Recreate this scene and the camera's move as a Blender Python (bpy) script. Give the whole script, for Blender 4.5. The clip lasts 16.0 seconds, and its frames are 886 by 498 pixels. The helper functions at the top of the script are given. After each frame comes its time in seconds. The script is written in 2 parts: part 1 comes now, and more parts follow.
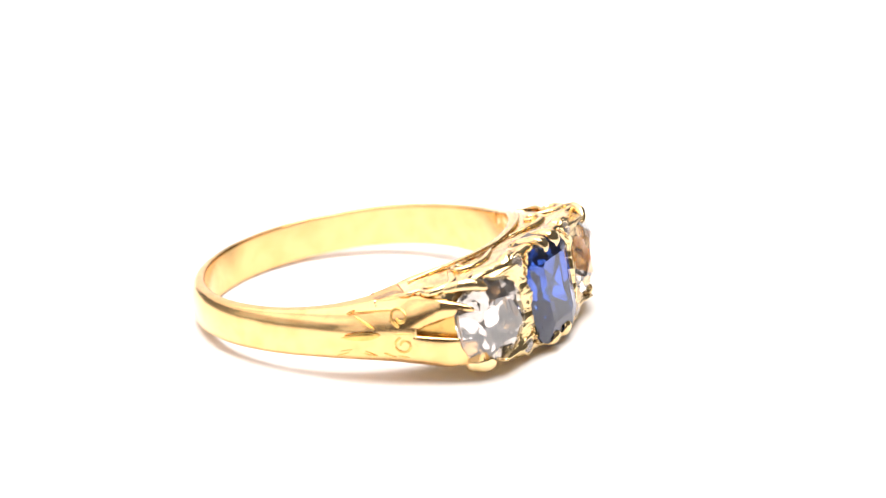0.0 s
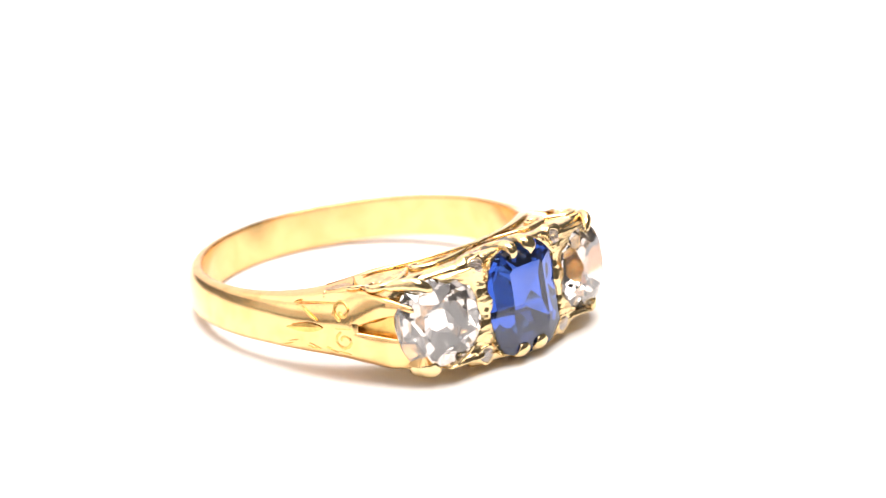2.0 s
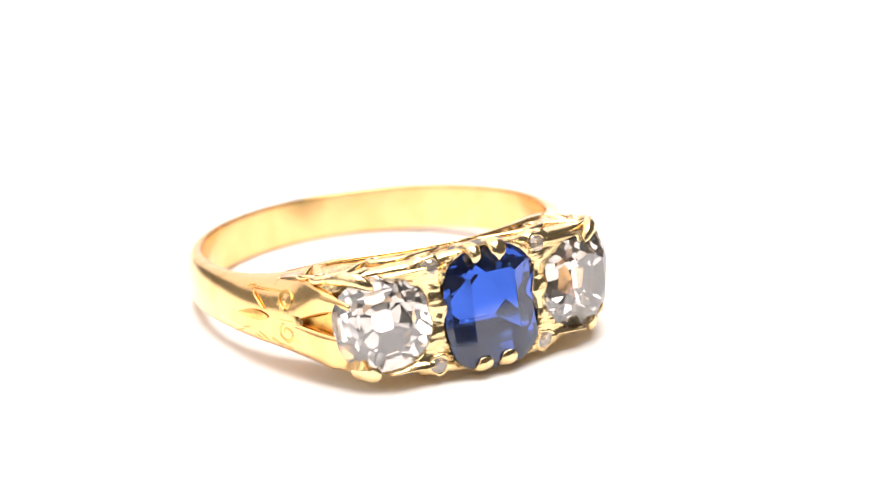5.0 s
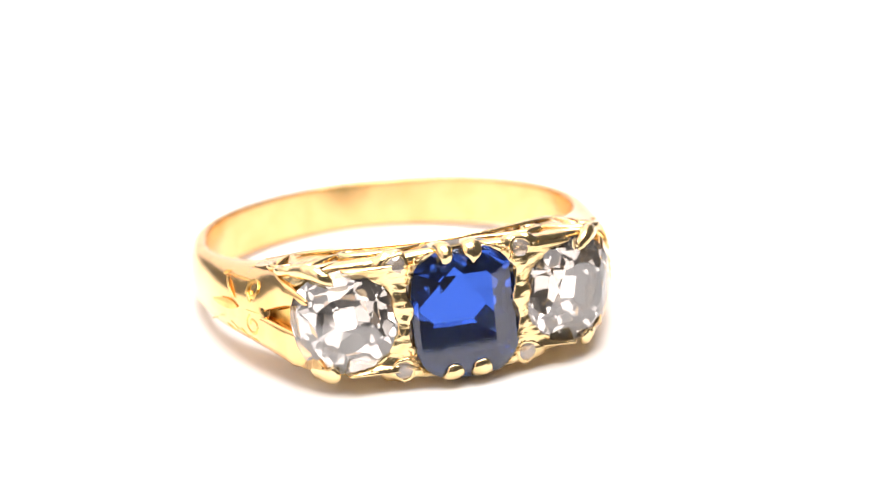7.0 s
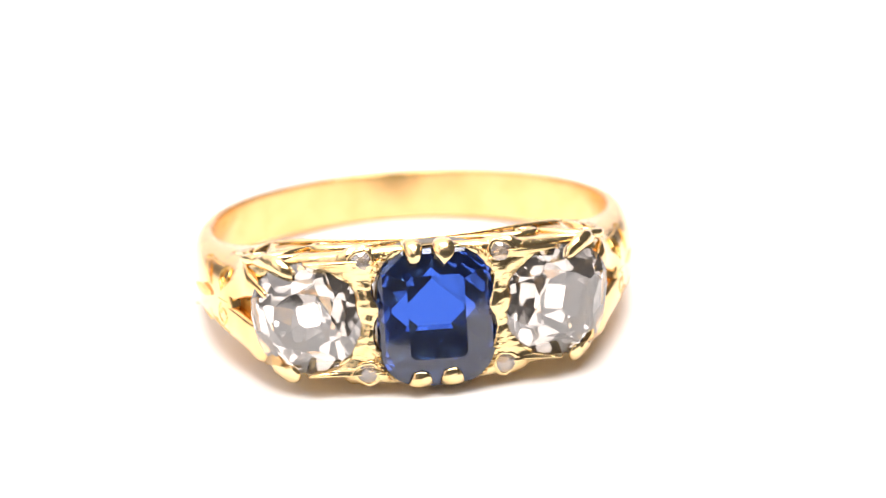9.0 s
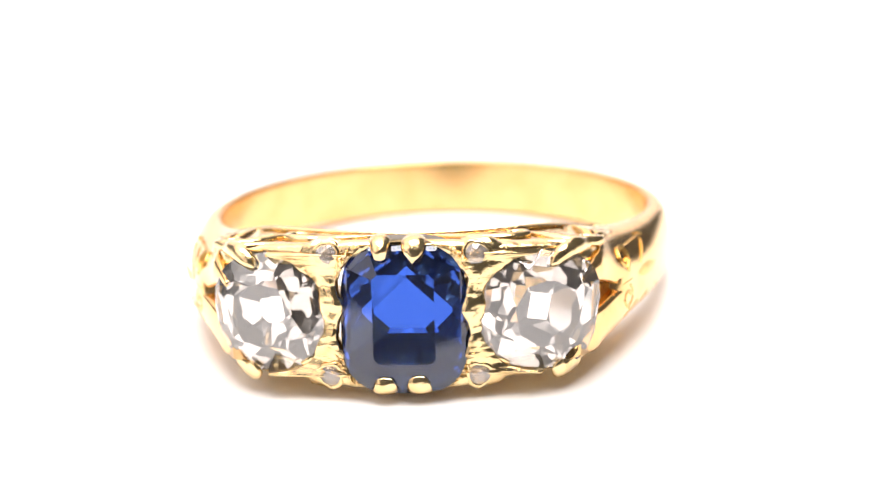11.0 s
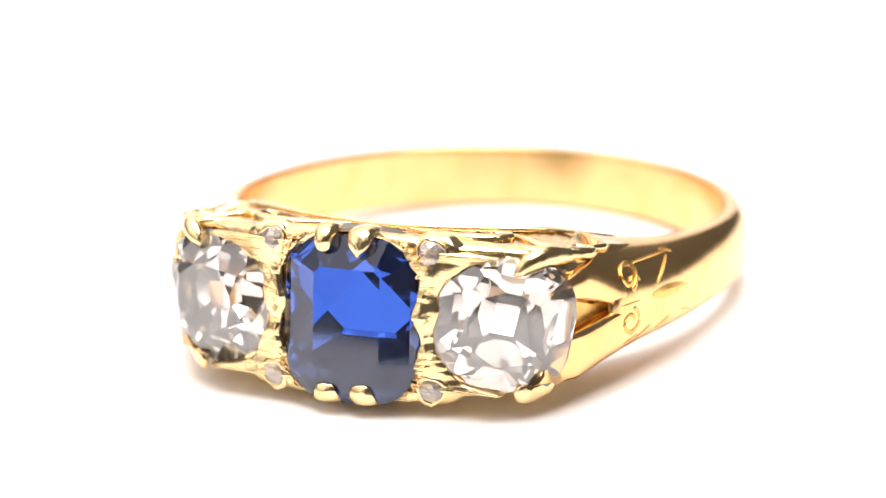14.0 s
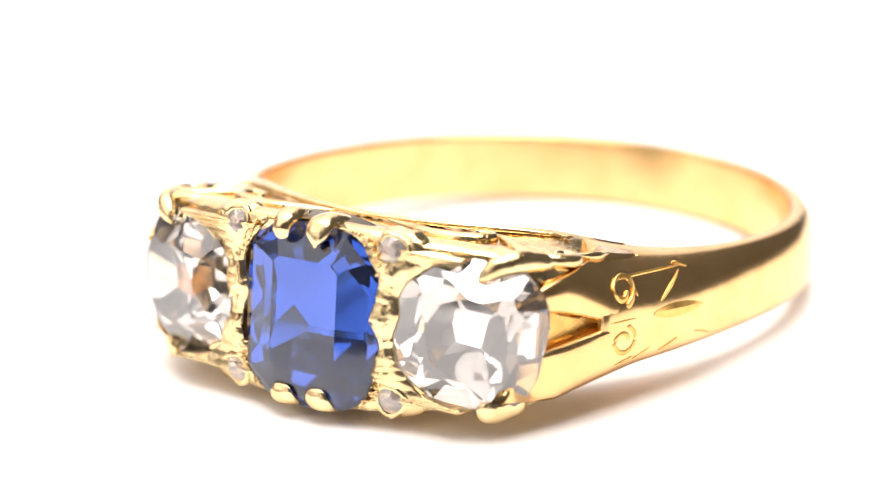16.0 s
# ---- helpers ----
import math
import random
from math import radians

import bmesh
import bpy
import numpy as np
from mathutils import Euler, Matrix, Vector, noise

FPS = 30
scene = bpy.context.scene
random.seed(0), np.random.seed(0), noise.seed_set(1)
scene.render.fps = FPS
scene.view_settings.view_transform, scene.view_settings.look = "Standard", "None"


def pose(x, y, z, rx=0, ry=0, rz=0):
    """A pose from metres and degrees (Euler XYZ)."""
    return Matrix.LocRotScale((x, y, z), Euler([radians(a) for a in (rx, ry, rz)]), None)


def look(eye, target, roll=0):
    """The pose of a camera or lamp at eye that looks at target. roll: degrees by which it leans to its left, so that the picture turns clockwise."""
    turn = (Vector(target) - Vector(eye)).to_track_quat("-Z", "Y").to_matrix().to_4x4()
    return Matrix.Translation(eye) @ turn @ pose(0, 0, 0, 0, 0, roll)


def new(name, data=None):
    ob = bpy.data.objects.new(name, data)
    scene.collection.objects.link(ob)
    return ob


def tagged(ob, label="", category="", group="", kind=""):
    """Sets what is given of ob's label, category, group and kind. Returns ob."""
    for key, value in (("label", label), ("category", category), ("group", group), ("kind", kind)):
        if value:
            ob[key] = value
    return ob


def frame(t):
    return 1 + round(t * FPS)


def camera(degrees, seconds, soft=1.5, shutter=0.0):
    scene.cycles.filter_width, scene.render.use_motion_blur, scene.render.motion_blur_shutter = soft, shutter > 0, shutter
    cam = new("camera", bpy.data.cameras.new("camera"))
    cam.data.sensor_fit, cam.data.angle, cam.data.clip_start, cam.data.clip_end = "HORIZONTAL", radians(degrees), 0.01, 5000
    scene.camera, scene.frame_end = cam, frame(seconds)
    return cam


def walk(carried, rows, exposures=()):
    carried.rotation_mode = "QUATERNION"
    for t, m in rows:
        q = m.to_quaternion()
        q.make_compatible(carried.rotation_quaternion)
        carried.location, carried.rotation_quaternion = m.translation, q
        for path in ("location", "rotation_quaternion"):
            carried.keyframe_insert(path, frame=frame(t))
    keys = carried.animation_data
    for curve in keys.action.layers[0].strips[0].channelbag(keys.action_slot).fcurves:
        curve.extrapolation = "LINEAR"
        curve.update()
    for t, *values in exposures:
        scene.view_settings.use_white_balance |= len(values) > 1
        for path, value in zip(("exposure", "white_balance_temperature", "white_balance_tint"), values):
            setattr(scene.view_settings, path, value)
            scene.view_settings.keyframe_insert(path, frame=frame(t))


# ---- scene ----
MM = 0.001
PITCH = 20.41            # the camera looks down by this much
RING_H = 2.16            # height of the ring's centre over the table, mm
AIM_Z = (RING_H + 2.67) * MM

# ---- camera: it slides in along its own line of sight ----
cam = camera(16.0, 16.0, soft=1.2)


def eye_at(d):
    a = radians(PITCH)
    return (0.0, -d * math.cos(a) * MM, AIM_Z + d * math.sin(a) * MM)


def sight(d):
    return look(eye_at(d), (0.0, 0.0, AIM_Z), -2.37)


SLIDE = [(0, 181.78), (2, 172.3), (4, 162.72), (6, 153.02), (8, 143.16), (10, 133.11), (12, 122.84), (14, 112.31), (16, 101.51)]
walk(cam, [(t, sight(d)) for t, d in SLIDE])
cam.data.dof.use_dof = True

# ---- world and lamps: white light tent, grey panels added on the camera's side ----
world = bpy.data.worlds.new("world")
scene.world = world
world.use_nodes = True
world.node_tree.nodes["Background"].inputs[0].default_value = (1.0, 0.945, 0.935, 1)
world.node_tree.nodes["Background"].inputs[1].default_value = 2.1
scene.view_settings.exposure = -0.64


def area(name, eye, target, w, h, watts, colour=(1, 0.955, 0.925)):
    lamp = bpy.data.lights.new(name, "AREA")
    lamp.shape, lamp.size, lamp.size_y, lamp.energy, lamp.color = "RECTANGLE", w, h, watts, colour
    ob = new(name, lamp)
    ob.matrix_world = look(eye, target)
    return ob


area("softbox_top", (-0.12, 0.26, 0.60), (0, 0.0, 0), 0.8, 0.6, 2.0)
# added overhead fill that whitens the board and lifts the ring's shadow
area("fill_overhead", (0.04, -0.06, 0.62), (0, 0, 0), 0.45, 0.45, 9.8)
area("softbox_side", (-0.6, -0.15, 0.3), (0, 0, 0), 0.5, 0.5, 0.7)


# ---- materials ----
def shader(name):
    m = bpy.data.materials.new(name)
    m.use_nodes = True
    return m, m.node_tree.nodes, m.node_tree.links, m.node_tree.nodes["Principled BSDF"]


def gold(name, colour, dark, rough, bump=0.15, scale=900.0, stain=None, scar=0.22):
    m, n, l, b = shader(name)
    tc = n.new("ShaderNodeTexCoord")
    no = n.new("ShaderNodeTexNoise")
    no.inputs["Scale"].default_value, no.inputs["Detail"].default_value = scale, 6
    l.new(tc.outputs["Object"], no.inputs["Vector"])
    mix = n.new("ShaderNodeMix")
    mix.data_type = "RGBA"
    mix.inputs["A"].default_value, mix.inputs["B"].default_value = (*colour, 1), (*dark, 1)
    ramp = n.new("ShaderNodeValToRGB")
    ramp.color_ramp.elements[0].position, ramp.color_ramp.elements[1].position = 0.45, 0.8
    l.new(no.outputs["Fac"], ramp.inputs["Fac"])
    l.new(ramp.outputs["Color"], mix.inputs["Factor"])
    colour_out = mix.outputs["Result"]
    if stain:
        # tarnish round the solder seam at the back of the band
        d = n.new("ShaderNodeVectorMath")
        d.operation = "DISTANCE"
        d.inputs[1].default_value = stain
        l.new(tc.outputs["Object"], d.inputs[0])
        near = n.new("ShaderNodeMapRange")
        near.inputs["From Min"].default_value, near.inputs["From Max"].default_value = 0.0003, 0.0017
        near.inputs["To Min"].default_value, near.inputs["To Max"].default_value = 0.75, 0.0
        l.new(d.outputs["Value"], near.inputs["Value"])
        tint = n.new("ShaderNodeMix")
        tint.data_type = "RGBA"
        tint.inputs["B"].default_value = (0.34, 0.25, 0.10, 1)
        l.new(near.outputs["Result"], tint.inputs["Factor"])
        l.new(colour_out, tint.inputs["A"])
        colour_out = tint.outputs["Result"]
    l.new(colour_out, b.inputs["Base Color"])
    b.inputs["Metallic"].default_value = 1.0
    fine = n.new("ShaderNodeTexNoise")
    fine.inputs["Scale"].default_value, fine.inputs["Detail"].default_value = scale * 6, 4
    l.new(tc.outputs["Object"], fine.inputs["Vector"])
    rr = n.new("ShaderNodeMapRange")
    rr.inputs["To Min"].default_value, rr.inputs["To Max"].default_value = rough * 0.6, rough * 1.5
    l.new(fine.outputs["Fac"], rr.inputs["Value"])
    l.new(rr.outputs["Result"], b.inputs["Roughness"])
    add = n.new("ShaderNodeMath")
    add.operation = "MULTIPLY_ADD"
    add.inputs[1].default_value = 0.25
    l.new(fine.outputs["Fac"], add.inputs[0])
    l.new(no.outputs["Fac"], add.inputs[2])
    mp = n.new("ShaderNodeMapping")
    mp.inputs["Scale"].default_value, mp.inputs["Rotation"].default_value = (1.0, 1.0, 14.0), (0.5, 0.2, 0.3)
    l.new(tc.outputs["Object"], mp.inputs["Vector"])
    scratch = n.new("ShaderNodeTexNoise")
    scratch.inputs["Scale"].default_value, scratch.inputs["Detail"].default_value = 1400, 3
    l.new(mp.outputs["Vector"], scratch.inputs["Vector"])
    lines = n.new("ShaderNodeMapRange")
    lines.inputs["From Min"].default_value, lines.inputs["From Max"].default_value = 0.88, 0.72
    lines.inputs["To Max"].default_value = scar
    l.new(scratch.outputs["Fac"], lines.inputs["Value"])
    sink = n.new("ShaderNodeMath")
    sink.operation = "SUBTRACT"
    l.new(add.outputs[0], sink.inputs[0])
    l.new(lines.outputs["Result"], sink.inputs[1])
    bp = n.new("ShaderNodeBump")
    bp.inputs["Strength"].default_value, bp.inputs["Distance"].default_value = bump, 0.00006
    l.new(sink.outputs[0], bp.inputs["Height"])
    l.new(bp.outputs["Normal"], b.inputs["Normal"])
    return m


def gem(name, colour, ior, rough=0.0):
    m, n, l, b = shader(name)
    b.inputs["Base Color"].default_value = (*colour, 1)
    b.inputs["Transmission Weight"].default_value = 1.0
    b.inputs["IOR"].default_value = ior
    b.inputs["Roughness"].default_value = rough
    return m


GOLD = gold("worn_yellow_gold", (0.89, 0.585, 0.262), (0.80, 0.475, 0.185), 0.19, 0.14, stain=(0.0004, 0.0093, 0.0012))
GOLD_HEAD = gold("pale_worn_gold", (0.90, 0.685, 0.365), (0.72, 0.49, 0.22), 0.17, 0.9, 1500, scar=0.1)
# darker copy of the gold: shade of cuts and hollows in its colour
GOLD_SHADED = gold("gold_with_cut_shade", (0.85, 0.52, 0.16), (0.6, 0.34, 0.1), 0.3, 0.4, 2000)
SAPPHIRE = gem("blue_sapphire", (0.038, 0.11, 0.56), 1.77)
SAPPHIRE.node_tree.nodes["Principled BSDF"].inputs["Transmission Weight"].default_value = 0.965   # silky inside
DIAMOND = gem("diamond", (0.96, 0.88, 0.82), 2.42, 0.015)
ROSE = gem("rose_cut_diamond", (0.97, 0.88, 0.81), 2.42, 0.02)
ROSE.node_tree.nodes["Principled BSDF"].inputs["Transmission Weight"].default_value = 0.78
DIAMOND.node_tree.nodes["Principled BSDF"].inputs["Transmission Weight"].default_value = 0.95   # hazy old stones


def paper_material():
    m, n, l, b = shader("white_paper")
    tc = n.new("ShaderNodeTexCoord")
    no = n.new("ShaderNodeTexNoise")
    no.inputs["Scale"].default_value, no.inputs["Detail"].default_value = 60, 5
    l.new(tc.outputs["Object"], no.inputs["Vector"])
    mix = n.new("ShaderNodeMix")
    mix.data_type = "RGBA"
    mix.inputs["A"].default_value, mix.inputs["B"].default_value = (0.90, 0.885, 0.885, 1), (0.86, 0.845, 0.845, 1)
    l.new(no.outputs["Fac"], mix.inputs["Factor"])
    l.new(mix.outputs["Result"], b.inputs["Base Color"])
    b.inputs["Roughness"].default_value = 0.6
    b.inputs["Specular IOR Level"].default_value = 0.25
    return m


def wall_material(name, v):
    m, n, l, b = shader(name)
    no = n.new("ShaderNodeTexNoise")
    no.inputs["Scale"].default_value = 8
    mr = n.new("ShaderNodeMapRange")
    mr.inputs["To Min"].default_value, mr.inputs["To Max"].default_value = v * 0.8, v * 1.2
    l.new(no.outputs["Fac"], mr.inputs["Value"])
    l.new(mr.outputs["Result"], b.inputs["Base Color"])
    b.inputs["Roughness"].default_value = 0.9
    return m


# ---- mesh helpers (millimetres) ----
def part(name, bm, material, parent=None, label="", smooth=True):
    bmesh.ops.recalc_face_normals(bm, faces=bm.faces)
    me = bpy.data.meshes.new(name)
    for v in bm.verts:
        v.co *= MM
    for f in bm.faces:
        f.smooth = smooth
    bm.to_mesh(me)
    bm.free()
    me.materials.append(material)
    ob = new(name, me)
    if parent:
        ob.parent = parent
    return tagged(ob, label)


def box(bm, x0, x1, y0, y1, z0, z1):
    bmesh.ops.create_cube(bm, size=1, matrix=Matrix.Translation(((x0 + x1) / 2, (y0 + y1) / 2, (z0 + z1) / 2)) @ Matrix.Diagonal((x1 - x0, y1 - y0, z1 - z0, 1)))


def lerp_table(table, a):
    if a <= table[0][0]:
        return table[0][1:]
    for p, q in zip(table, table[1:]):
        if a <= q[0]:
            f = (a - p[0]) / (q[0] - p[0])
            f = f * f * (3 - 2 * f) * 0.35 + f * 0.65
            return [u + (v - u) * f for u, v in zip(p[1:], q[1:])]
    return table[-1][1:]


def bridge(bm, rings, closed):
    n = len(rings[0])
    last = len(rings) if closed else len(rings) - 1
    for i in range(last):
        a, b = rings[i], rings[(i + 1) % len(rings)]
        for j in range(n):
            bm.faces.new((a[j], a[(j + 1) % n], b[(j + 1) % n], b[j]))
    if not closed:
        bm.faces.new(rings[0])
        bm.faces.new(list(reversed(rings[-1])))


def smooth_path(points, steps):
    """Catmull-Rom through tuples of any length."""
    pts = [points[0]] + list(points) + [points[-1]]
    out = []
    for i in range(1, len(pts) - 2):
        a, b, c, d = (np.array(p, float) for p in pts[i - 1:i + 3])
        for k in range(steps):
            t = k / steps
            out.append(0.5 * (2 * b + (c - a) * t + (2 * a - 5 * b + 4 * c - d) * t * t + (3 * b - a - 3 * c + d) * t ** 3))
    out.append(np.array(points[-1], float))
    return out


def sweep(bm, points, side, steps=5, n=10):
    """A rounded rod along points (x, y, z, r_side, r_other); side is the direction of r_side."""
    path = smooth_path(points, steps)
    side = Vector(side).normalized()
    rings = []
    stations = [(0, 0.15), (0, 0.6)] + [(i, 1.0) for i in range(len(path))] + [(-1, 0.6), (-1, 0.15)]
    for k, (i, f) in enumerate(stations):
        p = path[i]
        c = Vector(p[:3])
        nxt, prv = path[min((i % len(path)) + 1, len(path) - 1)], path[max((i % len(path)) - 1, 0)]
        t = (Vector(nxt[:3]) - Vector(prv[:3])).normalized()
        if f < 1:
            push = math.sqrt(1 - f * f) * min(p[3], p[4]) * 0.9
            c = c + t * (push if i == -1 else -push)
        u = (side - t * side.dot(t)).normalized()
        w = t.cross(u)
        rings.append([bm.verts.new(c + u * math.cos(a) * p[3] * f + w * math.sin(a) * p[4] * f) for a in (2 * math.pi * j / n for j in range(n))])
    bridge(bm, rings, False)


# ---- the white board, cut short out of view over an added dark slab ----
bm = bmesh.new()
box(bm, -700, 46, -30, 700, -8, 0)
tagged(part("board", bm, paper_material(), None, "flat white board under the ring", False), category="board", kind="structure")
# added dark slab: gold and stones reflect it beyond the board's edge
bm = bmesh.new()
box(bm, -1500, 1500, -1500, 2500, -40, -8)
tagged(part("floor", bm, wall_material("dark_reflect_floor", 0.05), None, "plain dark slab added under the board for dark reflections", False), category="floor", kind="structure")

# ---- plain panels, added out of view to darken reflections in the gold ----
GREY = wall_material("dim_reflect_panel", 0.12)
for name, b, paint in (("reflect_panel_front", (-620, 900, -920, -900, -8, 1300), GREY), ("reflect_panel_right", (880, 900, -900, 2400, -8, 2800), GREY), ("reflect_panel_left", (-920, -900, -900, 1500, -8, 450), wall_material("pale_reflect_panel", 0.4))):
    bm = bmesh.new()
    box(bm, *b)
    tagged(part(name, bm, paint, None, "plain grey panel added out of view for reflections", False), category="wall", kind="structure")

# ---- the ring ----
ring = tagged(new("ring"), "yellow gold three-stone ring with blue sapphire and two diamonds, lying flat", "ring")
BX, BY, RI = 0.40, -0.05, 9.2     # the band's centre and inner radius


def mirrored(side, pts):
    return [(side * p[0], *p[1:]) for p in pts]


# angle from the head's direction: outer radius, half height inside, half height at the outer shoulder edge
BAND = [(0, 12.4, 2.55), (30, 12.4, 2.5), (38, 12.45, 2.4), (44.6, 12.25, 2.15), (52.5, 11.6, 1.85), (63.8, 10.92, 1.6), (78, 10.34, 1.45), (95, 10.14, 1.38), (130, 10.1, 1.35), (180, 10.12, 1.34)]


def band_at(a):
    """Outer radius and half height, smoothly through the table."""
    k = max(i for i in range(len(BAND) - 1) if BAND[i][0] <= a)
    p, q = BAND[k], BAND[k + 1]
    o, r = BAND[max(k - 1, 0)], BAND[min(k + 2, len(BAND) - 1)]
    w = q[0] - p[0]
    f = (a - p[0]) / w
    out = []
    for c in (1, 2):
        m0 = (q[c] - o[c]) / max(q[0] - o[0], 1e-6) * w
        m1 = (r[c] - p[c]) / max(r[0] - p[0], 1e-6) * w
        out.append((2 * f ** 3 - 3 * f * f + 1) * p[c] + (f ** 3 - 2 * f * f + f) * m0 + (3 * f * f - 2 * f ** 3) * q[c] + (f ** 3 - f * f) * m1)
    return out


def dome(ro, hi, b):
    """The outside of the section: b runs from pi / 2 at the top to -pi / 2."""
    c, s = math.cos(b), math.sin(b)
    return RI + 0.30 + (ro - RI - 0.30) * math.sqrt(max(0.0, 1 - abs(s) ** (2.4 if s > 0 else 5))), s * (hi - 0.02)


def band_section(a):
    """Points of the band's section at the angle a from the head: (radius, z)."""
    ro, hi = band_at(a)
    lo = hi - 0.24 * min(1.0, max(0.0, (a - 60) / 60))     # the lower edge is worn down towards the back
    pts = [(RI + 0.10, -lo), (RI + 0.03, -lo + 0.03), (RI, -lo + 0.1), (RI, -lo + 0.2), (RI, 0), (RI, hi - 0.2), (RI, hi - 0.1), (RI + 0.03, hi - 0.03), (RI + 0.10, hi)]
    n = 20
    for k in range(n + 1):
        r, z = dome(ro, hi, math.pi / 2 * (1 - 2 * k / n))
        pts.append((r, z if z > 0 else z * lo / hi))
    return pts


def plan(ang, r):
    """From the angle round the ring (0 at the head, growing towards +x) and the radius."""
    a = min(ang % 360, 360 - ang % 360)
    f = min(1.0, max(0.0, (a - 50) / 50))
    d = radians(ang - 90)
    return BX * f + r * math.cos(d), BY * f + r * math.sin(d)


def on_band(side, a, z, lift=0.0):
    """A point on the band's outside at the angle a from the head and the height z."""
    ro, hi = band_at(a)
    b = math.asin(max(-1, min(1, z / hi)))
    r = dome(ro, hi, b)[0] + lift
    x, y = plan(a, r)
    return side * x, y, z


def shank():
    bm = bmesh.new()
    rings = []
    start = 43.5
    for i in range(181):
        ang = start + (360 - 2 * start) * i / 180
        a = min(ang, 360 - ang)
        rings.append([bm.verts.new((*plan(ang, r), z)) for r, z in band_section(a)])
    bridge(bm, rings, False)
    return part("shank", bm, GOLD, ring, "polished yellow gold band, lightly worn")


SHANK = shank()


# stones: place, size and lean
SIDE_X, SIDE_Y, SIDE_R, SIDE_LEAN = 5.40, -11.85, 2.40, 20.0
SAP_W, SAP_H, SAP_Y = 2.52, 3.05, -12.75


def cut_stone(planes):
    """A stone cut flat by flat, as a cutter does: each plane is a normal and its distance from the middle."""
    bm = bmesh.new()
    bmesh.ops.create_cube(bm, size=14)
    for no, d in planes:
        no = Vector(no).normalized()
        bmesh.ops.bisect_plane(bm, geom=bm.verts[:] + bm.edges[:] + bm.faces[:], dist=1e-5, plane_co=no * d, plane_no=no, clear_outer=True)
        rim = [e for e in bm.edges if e.is_boundary]
        if rim:
            bmesh.ops.holes_fill(bm, edges=rim, sides=0)
    bmesh.ops.remove_doubles(bm, verts=bm.verts, dist=0.004)
    return bm


def reach(c, q, w, h, power):
    """How far a cushion outline reaches in the direction (c, q)."""
    p = power / (power - 1)
    return ((w * abs(c)) ** p + (h * abs(q)) ** p) ** (1 / p)


def facet(c, q, lean, out, r, y):
    """A facet that leans by so many degrees from the stone's face, through the point r out and y deep; out -1 on the crown, 1 below."""
    n = Vector((c * math.sin(radians(lean)), out * math.cos(radians(lean)), q * math.sin(radians(lean))))
    return n, n.dot(Vector((c * r, y, q * r)))


def sapphire():
    """A cut-cornered cushion in steps. It faces -y; the steps below differ from side to side, as in old hand-cut stones."""
    planes = [((0, -1, 0), 0.59), ((0, 1, 0), 2.47)]
    for k in range(24):
        a = 2 * math.pi * (k + 0.5) / 24
        planes.append(((math.cos(a), 0, math.sin(a)), reach(math.cos(a), math.sin(a), SAP_W, SAP_H, 3.4)))
    side, top, low, corner = (72.0, 39.98, 32.09), (71.07, 52.38, 32.39), (49.44, 44.63, 30.53), (63.12, 29.04)
    k = math.cos(radians(47))
    q = math.sin(radians(47))
    for c, z, steps in ((1, 0, side), (0, 1, top), (-1, 0, side), (0, -1, low), (k, q, corner), (k, -q, corner), (-k, q, corner), (-k, -q, corner)):
        r = reach(c, z, SAP_W, SAP_H, 3.4)
        planes.append(facet(c, z, 34.66, -1, r, -0.03))
        planes.append(facet(c, z, 20.05, -1, r * 0.89, -0.03 - r * 0.11 * math.tan(radians(34.66))))
        x, y, before = r, 0.08, 0.0
        for lean, at in zip(steps, (1.0, 0.75, 0.29)):
            y += (x - r * at) * math.tan(radians(before))
            x, before = r * at, lean
            planes.append(facet(c, z, lean, 1, x, y))
    ob = part("sapphire", cut_stone(planes), SAPPHIRE, ring, "cushion-cut deep blue sapphire", False)
    ob.matrix_basis = pose(0.08 * MM, SAP_Y * MM, -0.05 * MM, -3.2)
    return ob


def brilliant(radius, table, crown, depth, culet, power, lower=4.0, seed=0):
    """An old-cut brilliant that faces -y: high crown, small table, open culet, hand-cut and a little uneven."""
    rng = random.Random(round(radius * 100) + seed)
    rise = math.degrees(math.atan(crown / (1 - table)))
    fall = math.degrees(math.atan(depth / (1 - culet)))
    planes = [((0.02, -1, 0.01), crown), ((0, 1, 0), depth)]
    for k in range(24):
        a = 2 * math.pi * k / 24
        planes.append(((math.cos(a), 0, math.sin(a)), reach(math.cos(a), math.sin(a), 1, 1, power)))
    for k in range(8):
        for turn, lean, out, r, y in ((0, rise, -1, 1.0, -0.03), (22.5, rise * 0.62, -1, table * 1.06, -crown + 0.012), (11.25, rise + 7, -1, 1.0, -0.02), (33.75, rise + 7, -1, 1.0, -0.02),
                                      (0, fall, 1, 1.0, 0.03), (11.25, fall + lower, 1, 1.0, 0.05), (33.75, fall + lower, 1, 1.0, 0.05)):
            a = radians(45 * k + turn + rng.uniform(-3.2, 3.2))
            c, q = math.cos(a), math.sin(a)
            planes.append(facet(c, q, lean + rng.uniform(-1.5, 1.5), out, r * reach(c, q, 1, 1, power), y))
    bm = cut_stone(planes)
    bmesh.ops.scale(bm, vec=(radius,) * 3, verts=bm.verts)
    return bm


blue = sapphire()
cam.data.dof.focus_object = blue
cam.data.dof.aperture_fstop = 42
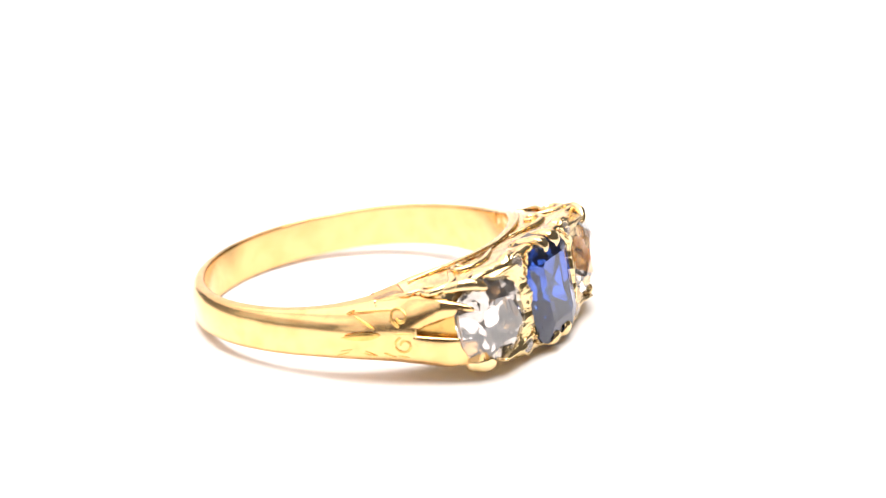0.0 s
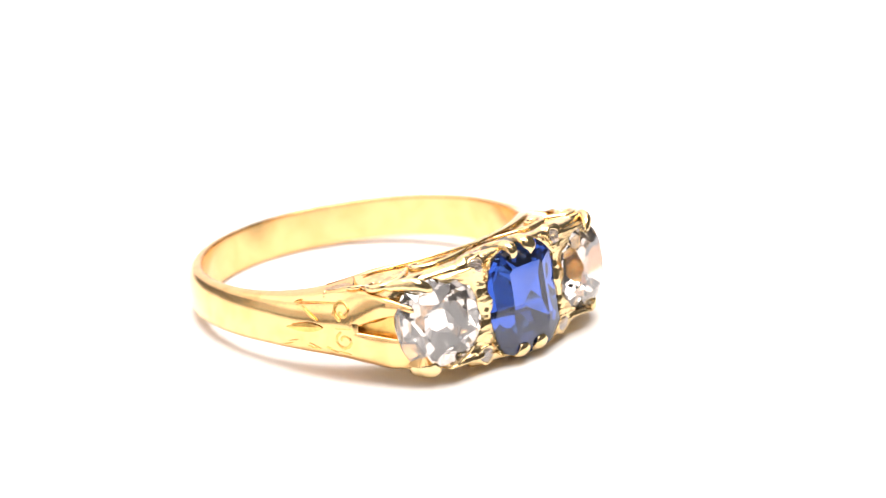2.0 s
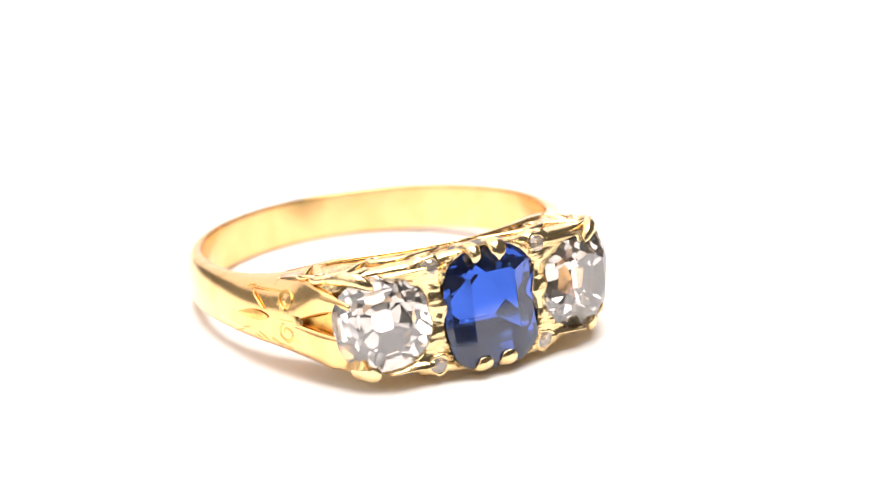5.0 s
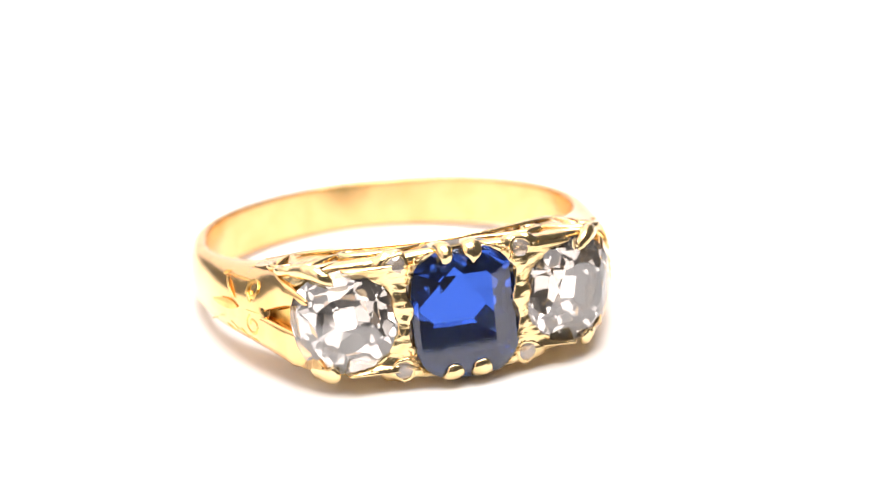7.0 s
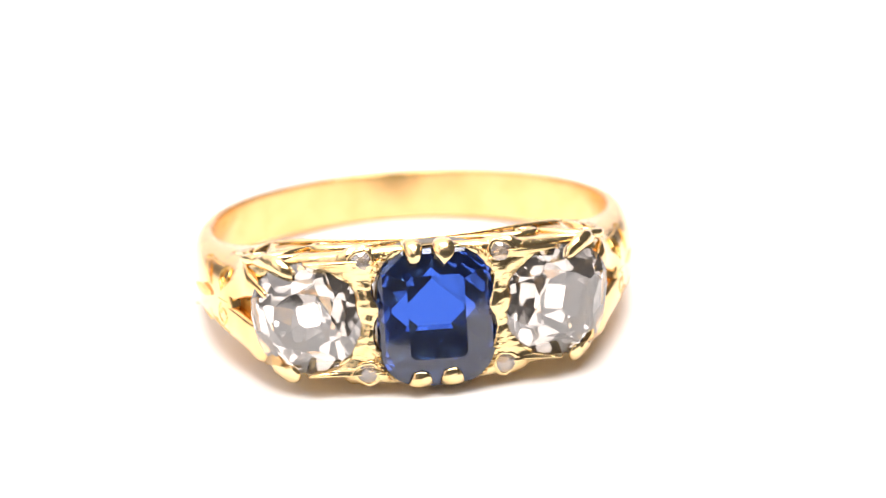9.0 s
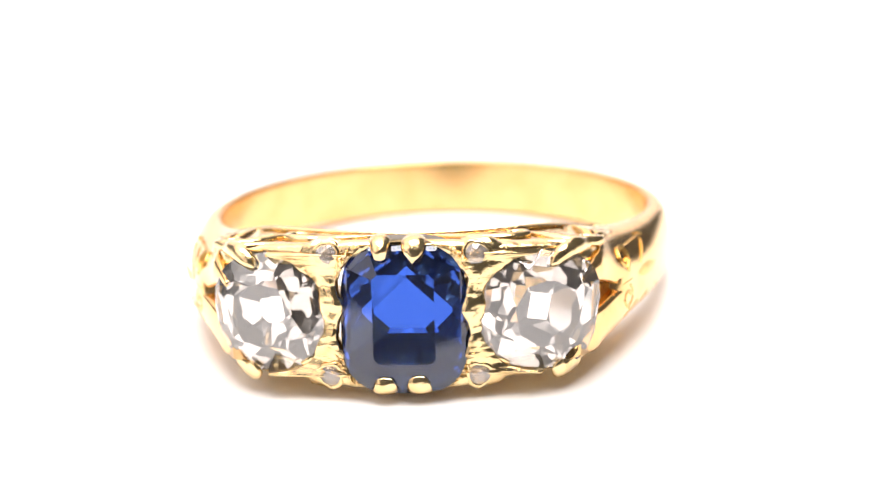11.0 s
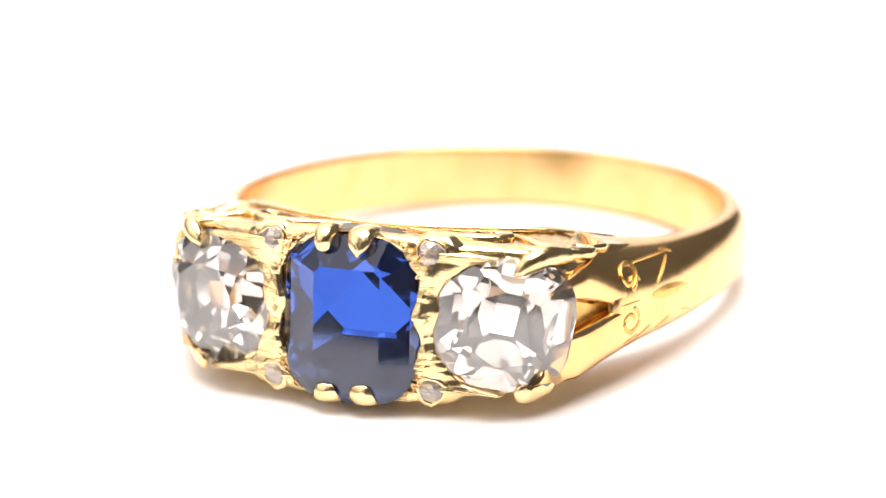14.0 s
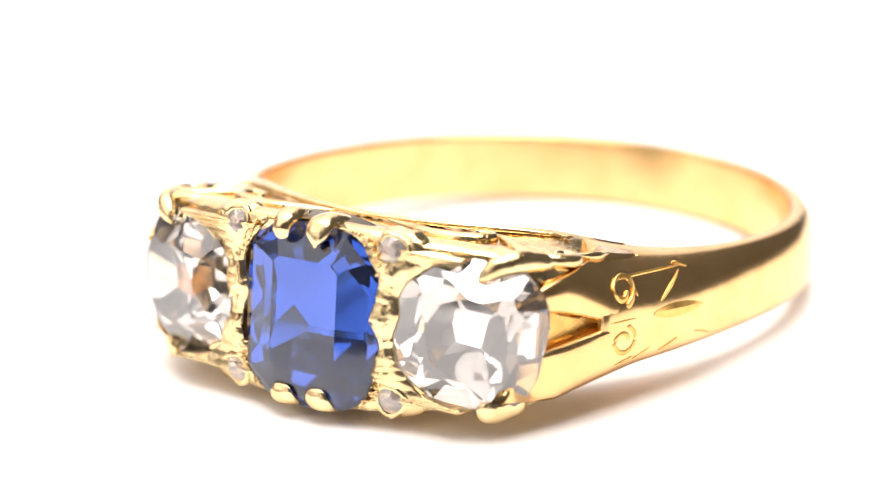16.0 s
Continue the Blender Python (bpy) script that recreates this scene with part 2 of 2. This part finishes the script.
for side in (-1, 1):
    ob = part("diamond", brilliant(SIDE_R, 0.50, 0.38, 0.80, 0.15, 3.0 if side > 0 else 2.5, 3.2, side), DIAMOND, ring, "old mine cut colourless diamond", False)
    ob.matrix_basis = pose(side * SIDE_X * MM, SIDE_Y * MM, 0, 0, 0, side * SIDE_LEAN) @ pose(0, 0, 0, 0, 11 * side, 0)


def inner_z(x):
    """Height of the rail's lower edge over the stones' middle, following their outlines."""
    z = 2.35
    for cx, w, h in ((0.08, SAP_W + 0.03, SAP_H - 0.02), (SIDE_X, SIDE_R * 0.98, SIDE_R * 0.98), (-SIDE_X, SIDE_R * 0.98, SIDE_R * 0.98)):
        u = abs(x - cx) / w
        if u < 1:
            z = max(z if cx else 0, h * (1 - u ** 2.6) ** (1 / 2.6)) if cx == 0.08 else max(min(z, 2.2), h * (1 - u ** 2.4) ** (1 / 2.4))
    return z


def rail(up):
    """The pierced upper or lower wall of the head, from shoulder to shoulder."""
    bm = bmesh.new()
    rings = []
    for i in range(97):
        ang = -53 + 106 * i / 96
        d = radians(ang - 90)
        xi, yi = RI * math.cos(d), RI * math.sin(d)
        ro = lerp_table([(0, 12.75), (13, 12.93), (19, 12.9), (30.3, 13.0), (34, 12.9), (39, 12.3), (44, 11.3), (49, 10.2), (53, 9.7)], abs(ang))[0]
        xo, yo = ro * math.sin(radians(ang)), -ro * math.cos(radians(ang))
        hi = band_at(abs(ang))[1]
        top = hi + lerp_table([(0, 0.52), (9, 0.50), (14, 0.34), (16, 0.30), (30, 0.08), (34, -0.12), (39, -0.40), (44, -0.62), (49, -0.55), (53, -0.5)], abs(ang))[0]
        low = min(inner_z(xo), top - 0.12)
        if abs(ang) > 30:
            low -= min(1.5, (abs(ang) - 30) * 0.25)
        lowi = hi - 0.75
        mx, my = xi * 0.45 + xo * 0.55, yi * 0.45 + yo * 0.55
        sec = [(xi, yi, lowi), (xi, yi, hi - 0.1), (xi * 1.006, yi * 1.006, hi), (xi * 0.93 + xo * 0.07, yi * 0.93 + yo * 0.07, hi + 0.03),
               (xi * 0.8 + xo * 0.2, yi * 0.8 + yo * 0.2, hi - 0.10), (mx, my, (hi + top) / 2 - 0.12), (xi * 0.12 + xo * 0.88, yi * 0.12 + yo * 0.88, top - 0.02), (xo, yo, top - 0.12), (xo, yo, low),
               (xi * 0.3 + xo * 0.7, yi * 0.3 + yo * 0.7, low * 0.7 + lowi * 0.3 - 0.05)]
        rings.append([bm.verts.new((x, y, up * z)) for x, y, z in sec])
    bridge(bm, rings, False)
    for v in bm.verts:
        k = min(1.0, max(0.0, (44 - math.degrees(math.atan2(abs(v.co.x), -v.co.y))) / 12)) if math.hypot(v.co.x, v.co.y) > RI + 0.2 else 0.0
        v.co += (Vector(noise.noise_vector(v.co * 2.2)) * 0.035 + Vector(noise.noise_vector(v.co * 8)) * 0.015) * k
    return part("gallery_rail", bm, GOLD_HEAD, ring, "carved gold gallery wall of the head")


TOP_RAIL = rail(1)
rail(-1)

# claws that split from each shoulder, carrying the band's own curve on to the stone
def claw(side, up):
    bm = bmesh.new()
    rings = []
    n, m = 26, 14
    tip = (7.12, -11.95)
    for i in range(n + 1):
        s = i / n
        if s < 0.25:
            a = 53 - 8 * s / 0.25
            ro, hi = band_at(a)
            ox, oy = plan(a, ro - 0.08 + 0.09 * s / 0.25)
        else:
            f = (s - 0.25) / 0.75
            ro, hi = band_at(45 - 6 * f)
            bx, by = plan(45, band_at(45)[0] + 0.01)
            ox = bx + (tip[0] - bx) * f + 0.04 * math.sin(math.pi * f)
            oy = by + (tip[1] - by) * f
        f = max(0.0, (s - 0.2) / 0.8)
        e = f * f * (3 - 2 * f)
        zl = 0.03 + (0.98 if up > 0 else 0.62) * f
        zu = hi - 0.03 - (hi - 0.03 - (1.24 if up > 0 else 2.10)) * f ** (1.7 if up > 0 else 1.7)
        inx, iny = -ox * 0.72, -(oy + 2.2)
        q = math.hypot(inx, iny)
        inx, iny = inx / q, iny / q
        deep = 1.25 * (1 - e) + 0.3 * e
        ring_pts = []
        for k in range(m + 1):
            v = -1 + 2 * k / m
            z = (zl + zu) / 2 + (zu - zl) / 2 * v
            b = math.asin(min(1, z / hi))
            o1 = ro - dome(ro, hi, b * up)[0]
            o2 = (zu - zl) / 2 * (0.7 if up > 0 else 0.22) * (1 - math.sqrt(max(0, 1 - v * v)))
            w = min(1, max(0, (s - 0.2) / 0.45))
            off = o1 * (1 - w) + o2 * w
            run = 0.0 if up > 0 else 0.75 * f * f * (v + 1) / 2
            ring_pts.append((ox + inx * off - run, oy + iny * off - run * 0.25, z))
        ring_pts += [(ox + inx * deep, oy + iny * deep, zu * 0.95 + zl * 0.05), (ox + inx * deep, oy + iny * deep, zl)]
        rings.append([bm.verts.new((side * x, y, up * z)) for x, y, z in ring_pts])
    bridge(bm, rings, False)
    return part("claw", bm, GOLD, ring)


for side in (-1, 1):
    claw(side, 1)
    claw(side, -1)
    # block filling the split, its shade painted as darker gold
    bm = bmesh.new()
    box(bm, -0.15, 0.15, -1.3, 1.3, -1.3, 1.4)
    ob = part("cut", bm, GOLD_SHADED, ring, "gold block in the split shoulder, shade in its colour", False)
    ob.matrix_basis = pose(side * 7.45 * MM, -9.6 * MM, 0.1 * MM, 0, 0, -side * 23)


def sap_edge(z):
    return SAP_W * max(0.0, 1 - (abs(z) / SAP_H) ** 3.4) ** (1 / 3.4)


def dia_edge(z):
    """The side stone's edge next to the sapphire."""
    return SIDE_X - SIDE_R * 0.93 * max(0.0, 1 - (abs(z) / (SIDE_R * 0.99)) ** 2.35) ** (1 / 2.35)


def bar(side):
    """The scalloped gold bar between sapphire and side stone."""
    bm = bmesh.new()
    rng = random.Random(5 + side)
    rings = []
    n = 72
    for i in range(n + 1):
        z = -2.5 + 5.0 * i / n
        bite = 0.17 * math.sin(z * 2.9 + 0.6) + 0.03 * math.sin(z * 6.1 + side)
        x0 = sap_edge(z) - 0.02 + max(0, -bite) * 0.8 - max(0, bite) * 0.9
        x1 = max(dia_edge(z) + 0.10 + 0.08 * math.sin(z * 4.1), x0 + 0.35)
        yf = -12.98 + 0.25 * (abs(z) / 2.5) ** 2 - 0.05 * math.sin(z * 3.7 + side)
        m = (x0 + x1) / 2
        sec = [(x0 + 0.25, -10.6), (x0, -12.2), (x0 - 0.02, yf + 0.22), (x0 + 0.10, yf - 0.05), (m - 0.05, yf + 0.03 + 0.04 * rng.random()), (m + 0.08, yf + 0.13), (x1 - 0.12, yf + 0.16), (x1, yf + 0.34), (x1 + 0.02, -11.9), (x1 - 0.15, -10.6)]
        rings.append([bm.verts.new(Vector((side * x, y, z)) + Vector(noise.noise_vector(Vector((side * x, y, z)) * 3.5)) * 0.07 + Vector(noise.noise_vector(Vector((side * x, y, z)) * 11)) * 0.035) for x, y in sec])
    bridge(bm, rings, False)
    return part("bar", bm, GOLD_HEAD, ring, "scalloped gold bar between the stones")


for side in (-1, 1):
    bar(side)
    for up in (-1, 1):
        # accent stone in its collar
        at = (side * 2.98, -12.62, up * 2.45)
        bm = bmesh.new()
        bmesh.ops.create_uvsphere(bm, u_segments=28, v_segments=16, radius=1, matrix=Matrix.Translation((at[0] + side * 0.05, at[1] + 0.55, at[2] + up * 0.02)) @ Matrix.Diagonal((1.05, 0.56, 0.62, 1)))
        for v in bm.verts:
            v.co += Vector(noise.noise_vector(v.co * 2.6)) * 0.10 + Vector(noise.noise_vector(v.co * 7)) * 0.03
        seat = part("seat", bm, GOLD_HEAD, ring, "carved gold corner holding a small stone")
        ob = part("accent_diamond", brilliant(0.48, 0.35, 0.36, 0.5, 0.2, 2.0), ROSE, seat, "tiny rose cut diamond", False)
        ob.matrix_basis = pose(at[0] * MM, (at[1] - 0.02) * MM, at[2] * MM, -up * 12, 0, side * 10)
        bm = bmesh.new()
        rings = []
        for k in range(20):
            a = 2 * math.pi * k / 20
            wob = 1 + 0.10 * math.sin(3 * a + side) + 0.06 * math.sin(7 * a)
            rings.append([bm.verts.new((math.cos(a) * (0.50 + 0.13 * math.cos(b)) * wob, 0.14 * math.sin(b), math.sin(a) * (0.50 + 0.13 * math.cos(b)) * wob)) for b in (math.pi / 3 * q for q in range(6))])
        bridge(bm, rings, True)
        ob = part("collar", bm, GOLD_HEAD, seat)
        ob.matrix_basis = pose(at[0] * MM, (at[1] + 0.05) * MM, at[2] * MM, -up * 12, 0, side * 10)
        # beaded edge of the sapphire's setting
        bm = bmesh.new()
        rng = random.Random(31 + side * 2 + up)
        for k in range(44):
            z = 1.55 + 1.35 * rng.random()
            x = sap_edge(z) + 0.05 + 0.28 * rng.random()
            bmesh.ops.create_icosphere(bm, subdivisions=1, radius=0.04 + 0.045 * rng.random(), matrix=Matrix.Translation((side * x + 0.04, -12.78 - 0.12 * rng.random(), up * z)))
        part("beading", bm, GOLD_HEAD, ring)

# wall round the sapphire; the recess's shade is put into its dark colour
RECESS_DARK = gold("recess_shaded_gold", (0.20, 0.14, 0.07), (0.08, 0.06, 0.04), 0.35, 0.6, 3000)
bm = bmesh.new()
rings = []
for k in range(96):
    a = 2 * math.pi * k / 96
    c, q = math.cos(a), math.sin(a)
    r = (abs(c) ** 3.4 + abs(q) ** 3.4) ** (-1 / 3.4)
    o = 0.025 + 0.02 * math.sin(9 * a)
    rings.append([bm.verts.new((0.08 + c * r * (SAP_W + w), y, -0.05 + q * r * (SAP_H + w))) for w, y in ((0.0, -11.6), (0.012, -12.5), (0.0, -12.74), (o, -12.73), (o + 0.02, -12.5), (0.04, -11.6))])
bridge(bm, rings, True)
part("bezel", bm, RECESS_DARK, ring, "scalloped edge of the setting, recess shade in its colour")

# prongs over the sapphire's ends: flattened, worn claws, no two alike
def worn(bm, size, seed):
    """Dents and hammer marks of hand work."""
    for v in bm.verts:
        p = v.co + Vector((seed * 3.1, seed * 1.7, 0))
        v.co += Vector(noise.noise_vector(p * 1.6)) * size + Vector(noise.noise_vector(p * 5)) * size * 0.4


for k, (x, up, w, thick, drop) in enumerate(((-0.80, 1, 0.40, 0.30, 0.30), (0.52, 1, 0.46, 0.28, 0.46), (-0.74, -1, 0.52, 0.22, 0.30), (0.62, -1, 0.50, 0.22, 0.36))):
    bm = bmesh.new()
    z = 2.93
    sweep(bm, [(x * 1.15, -11.3, up * (z - 0.3), w * 0.8, 0.3), (x * 1.05, -12.4, up * (z + 0.05), w, thick), (x, -12.98, up * (z + 0.03), w * 1.02, thick), (x * 0.98, -13.26, up * (z - drop * 0.6), w * 0.86, thick * 0.8),
               (x * 0.97, -13.3, up * (z - drop - 0.16), w * (0.62 if k != 1 else 0.2), 0.09)], (1, 0, 0), 7, 18)
    worn(bm, 0.05, k + 1)
    part("prong", bm, GOLD_HEAD, ring)
# prongs over the side stones
for side in (-1, 1):
    for pts in ([(7.25, -10.3, 2.25, 0.26, 0.24), (6.85, -11.2, 2.40, 0.36, 0.3), (6.45, -11.8, 2.32, 0.36, 0.3), (6.12, -12.1, 2.08, 0.26, 0.2), (5.95, -12.2, 1.92, 0.1, 0.08)],
                [(6.7, -11.0, -2.3, 0.42, 0.3), (6.25, -11.75, -2.42, 0.5, 0.24), (6.05, -12.05, -2.25, 0.34, 0.14)],
                [(3.3, -12.1, 1.75, 0.2, 0.2), (3.75, -12.42, 1.75, 0.22, 0.16), (4.2, -12.5, 2.05, 0.07, 0.07)],
                [(3.2, -12.1, -1.65, 0.25, 0.2), (3.6, -12.42, -1.75, 0.26, 0.16), (4.1, -12.5, -2.0, 0.08, 0.08)]):
        bm = bmesh.new()
        sweep(bm, mirrored(side, pts), (0.3 * side, -0.2, -1 if pts[0][2] > 0 else 1), 6, 14)
        worn(bm, 0.035, side * pts[0][0])
        part("prong", bm, GOLD_HEAD, ring)

# scrolls on top of the gallery
for side in (-1, 1):
    for pts in ([(1.1, -9.95, 2.58, 0.05, 0.06), (2.2, -10.3, 2.60, 0.12, 0.18), (3.3, -10.55, 2.60, 0.17, 0.24), (4.25, -10.4, 2.58, 0.2, 0.24), (4.82, -9.85, 2.53, 0.19, 0.2), (4.62, -9.35, 2.5, 0.16, 0.15), (4.15, -9.38, 2.5, 0.13, 0.12), (4.12, -9.75, 2.52, 0.1, 0.09)],
                [(4.7, -9.1, 2.46, 0.05, 0.06), (5.5, -9.75, 2.48, 0.14, 0.2), (6.4, -10.3, 2.42, 0.2, 0.28), (7.2, -10.2, 2.32, 0.24, 0.28), (7.72, -9.55, 2.2, 0.22, 0.24), (7.5, -8.95, 2.14, 0.18, 0.17), (7.0, -8.92, 2.18, 0.14, 0.13), (6.92, -9.32, 2.26, 0.1, 0.1)],
                [(5.1, -10.95, 2.55, 0.05, 0.06), (5.9, -11.15, 2.52, 0.16, 0.2), (6.6, -11.1, 2.44, 0.22, 0.24), (7.1, -10.7, 2.32, 0.06, 0.06)],
                [(7.35, -8.7, 2.16, 0.06, 0.06), (7.75, -8.1, 2.04, 0.16, 0.12), (7.75, -7.4, 1.94, 0.05, 0.05)],
                [(0.0, -9.75, 2.58, 0.07, 0.07), (1.8, -9.6, 2.60, 0.10, 0.1), (3.6, -9.1, 2.58, 0.10, 0.1), (5.2, -8.3, 2.5, 0.09, 0.09), (6.4, -7.4, 2.3, 0.05, 0.05)]):
        bm = bmesh.new()
        sweep(bm, mirrored(side, pts), (0, 0, 1), 6, 8)
        part("scroll", bm, GOLD_HEAD, TOP_RAIL)

# hollows inside the scrolls' curls, their shade put into a darker gold
for side in (-1, 1):
    for x, y, z, w in ((4.45, -9.72, 2.46, 0.42), (7.3, -9.42, 2.16, 0.5)):
        bm = bmesh.new()
        bmesh.ops.create_uvsphere(bm, u_segments=16, v_segments=8, radius=1, matrix=Matrix.Translation((side * x, y, z)) @ Matrix.Diagonal((w, w * 0.8, 0.08, 1)))
        worn(bm, 0.04, x)
        part("hollow", bm, GOLD_SHADED, TOP_RAIL, "hollow inside a scroll, shade in its gold")

# engraving on the shoulders, the cuts' shade put into the gold's colour
for side in (-1, 1):
    for cz, turn in ((1.0, 1), (-0.55, -1)):
        pts = []
        for k in range(12):
            a = radians(-70 + k * 38)
            r = 0.50 - 0.028 * k
            pts.append((*on_band(side, 47.2 + math.degrees(r * math.cos(a) / 12.0), cz + turn * r * math.sin(a), -0.035), 0.15 if turn > 0 else 0.11, 0.06))
        bm = bmesh.new()
        sweep(bm, pts, (0, 0, 1), 3, 6)
        part("curl", bm, GOLD_SHADED, SHANK, "engraved curl, the cut's shade in its colour")
    # leaf cut
    bm = bmesh.new()
    top, mid, low = [], [], []
    for k in range(15):
        f = k / 14
        a = 53.0 + 11.0 * f
        w = 0.24 * math.sin(math.pi * f ** 0.8) ** 0.8 + 0.005
        top.append(bm.verts.new(on_band(side, a, 0.12 + w, 0.012)))
        mid.append(bm.verts.new(on_band(side, a, 0.12 + w * 0.2, -0.0 + 0.05 * math.sin(math.pi * f))))
        low.append(bm.verts.new(on_band(side, a, 0.12 - w, 0.012)))
    for u, v in ((top, mid), (mid, low)):
        for k in range(14):
            bm.faces.new((u[k], u[k + 1], v[k + 1], v[k]))
    part("leaf", bm, GOLD_SHADED, SHANK, "engraved leaf on the shoulder", False)
    for (a0, z0), (a1, z1), w in (((59.5, 1.25), (54.5, 0.5), 0.09), ((58, -0.85), (54.5, -1.15), 0.05), ((44.9, 0.1), (49.5, 0.12), 0.03), ((48.5, 1.3), (50, 0.8), 0.08), ((46, -1.35), (49, -1.15), 0.05), ((44, 1.35), (60, 1.36), 0.07), ((49.5, -1.25), (52.5, -0.95), 0.04), ((47.5, -1.05), (48.2, -0.8), 0.05), ((59, 1.45), (61.5, 1.3), 0.09), ((62, -0.75), (66, -0.95), 0.03)):
        bm = bmesh.new()
        pts = []
        for k in range(6):
            f = k / 5
            pts.append((*on_band(side, a0 + (a1 - a0) * f, z0 + (z1 - z0) * f, -0.012), 0.01 + w * math.sin(math.pi * (0.1 + 0.8 * f)), 0.03))
        sweep(bm, pts, (0, 0, 1), 2, 6)
        part("groove", bm, GOLD_SHADED, SHANK)


def motions():
    rows = [(0, -5.0697, 2.9733, 60.19), (0.1, -5.0602, 3.1971, 58.477), (0.2, -5.0346, 3.5067, 56.077), (0.3, -5.0027, 3.761, 54.077), (0.4, -4.9701, 3.9617, 52.477), (0.5, -4.9443, 4.0982, 51.377), (0.7, -4.9155, 4.2335, 50.277), (1, -4.881, 4.3796, 49.077), (1.5, -4.802, 4.6672, 46.677), (2, -4.6988, 4.9792, 44.006), (3, -4.4423, 5.5836, 38.595), (4, -4.1219, 6.1533, 33.125), (5, -3.7427, 6.6798, 27.631), (6, -3.3112, 7.1569, 22.139), (7, -2.8345, 7.5807, 16.665), (8, -2.3195, 7.9489, 11.22), (9, -1.7726, 8.2608, 5.804), (10, -1.1996, 8.5168, 0.41), (11, -0.6049, 8.7178, -4.978), (12, 0.0082, 8.8649, -10.383), (13, 0.6377, 8.9592, -15.838), (14, 1.2823, 9.001, -21.382), (15, 1.9415, 8.9901, -27.065), (16, 2.6149, 8.9252, -32.944)]
    # the turning table carries the ring: seconds, place in mm, heading
    walk(ring, [(t, pose(x * MM, y * MM, RING_H * MM, 0, 0, a) @ pose(0, 0, 0, -6.2, 0, 0)) for t, x, y, a in rows])


motions()
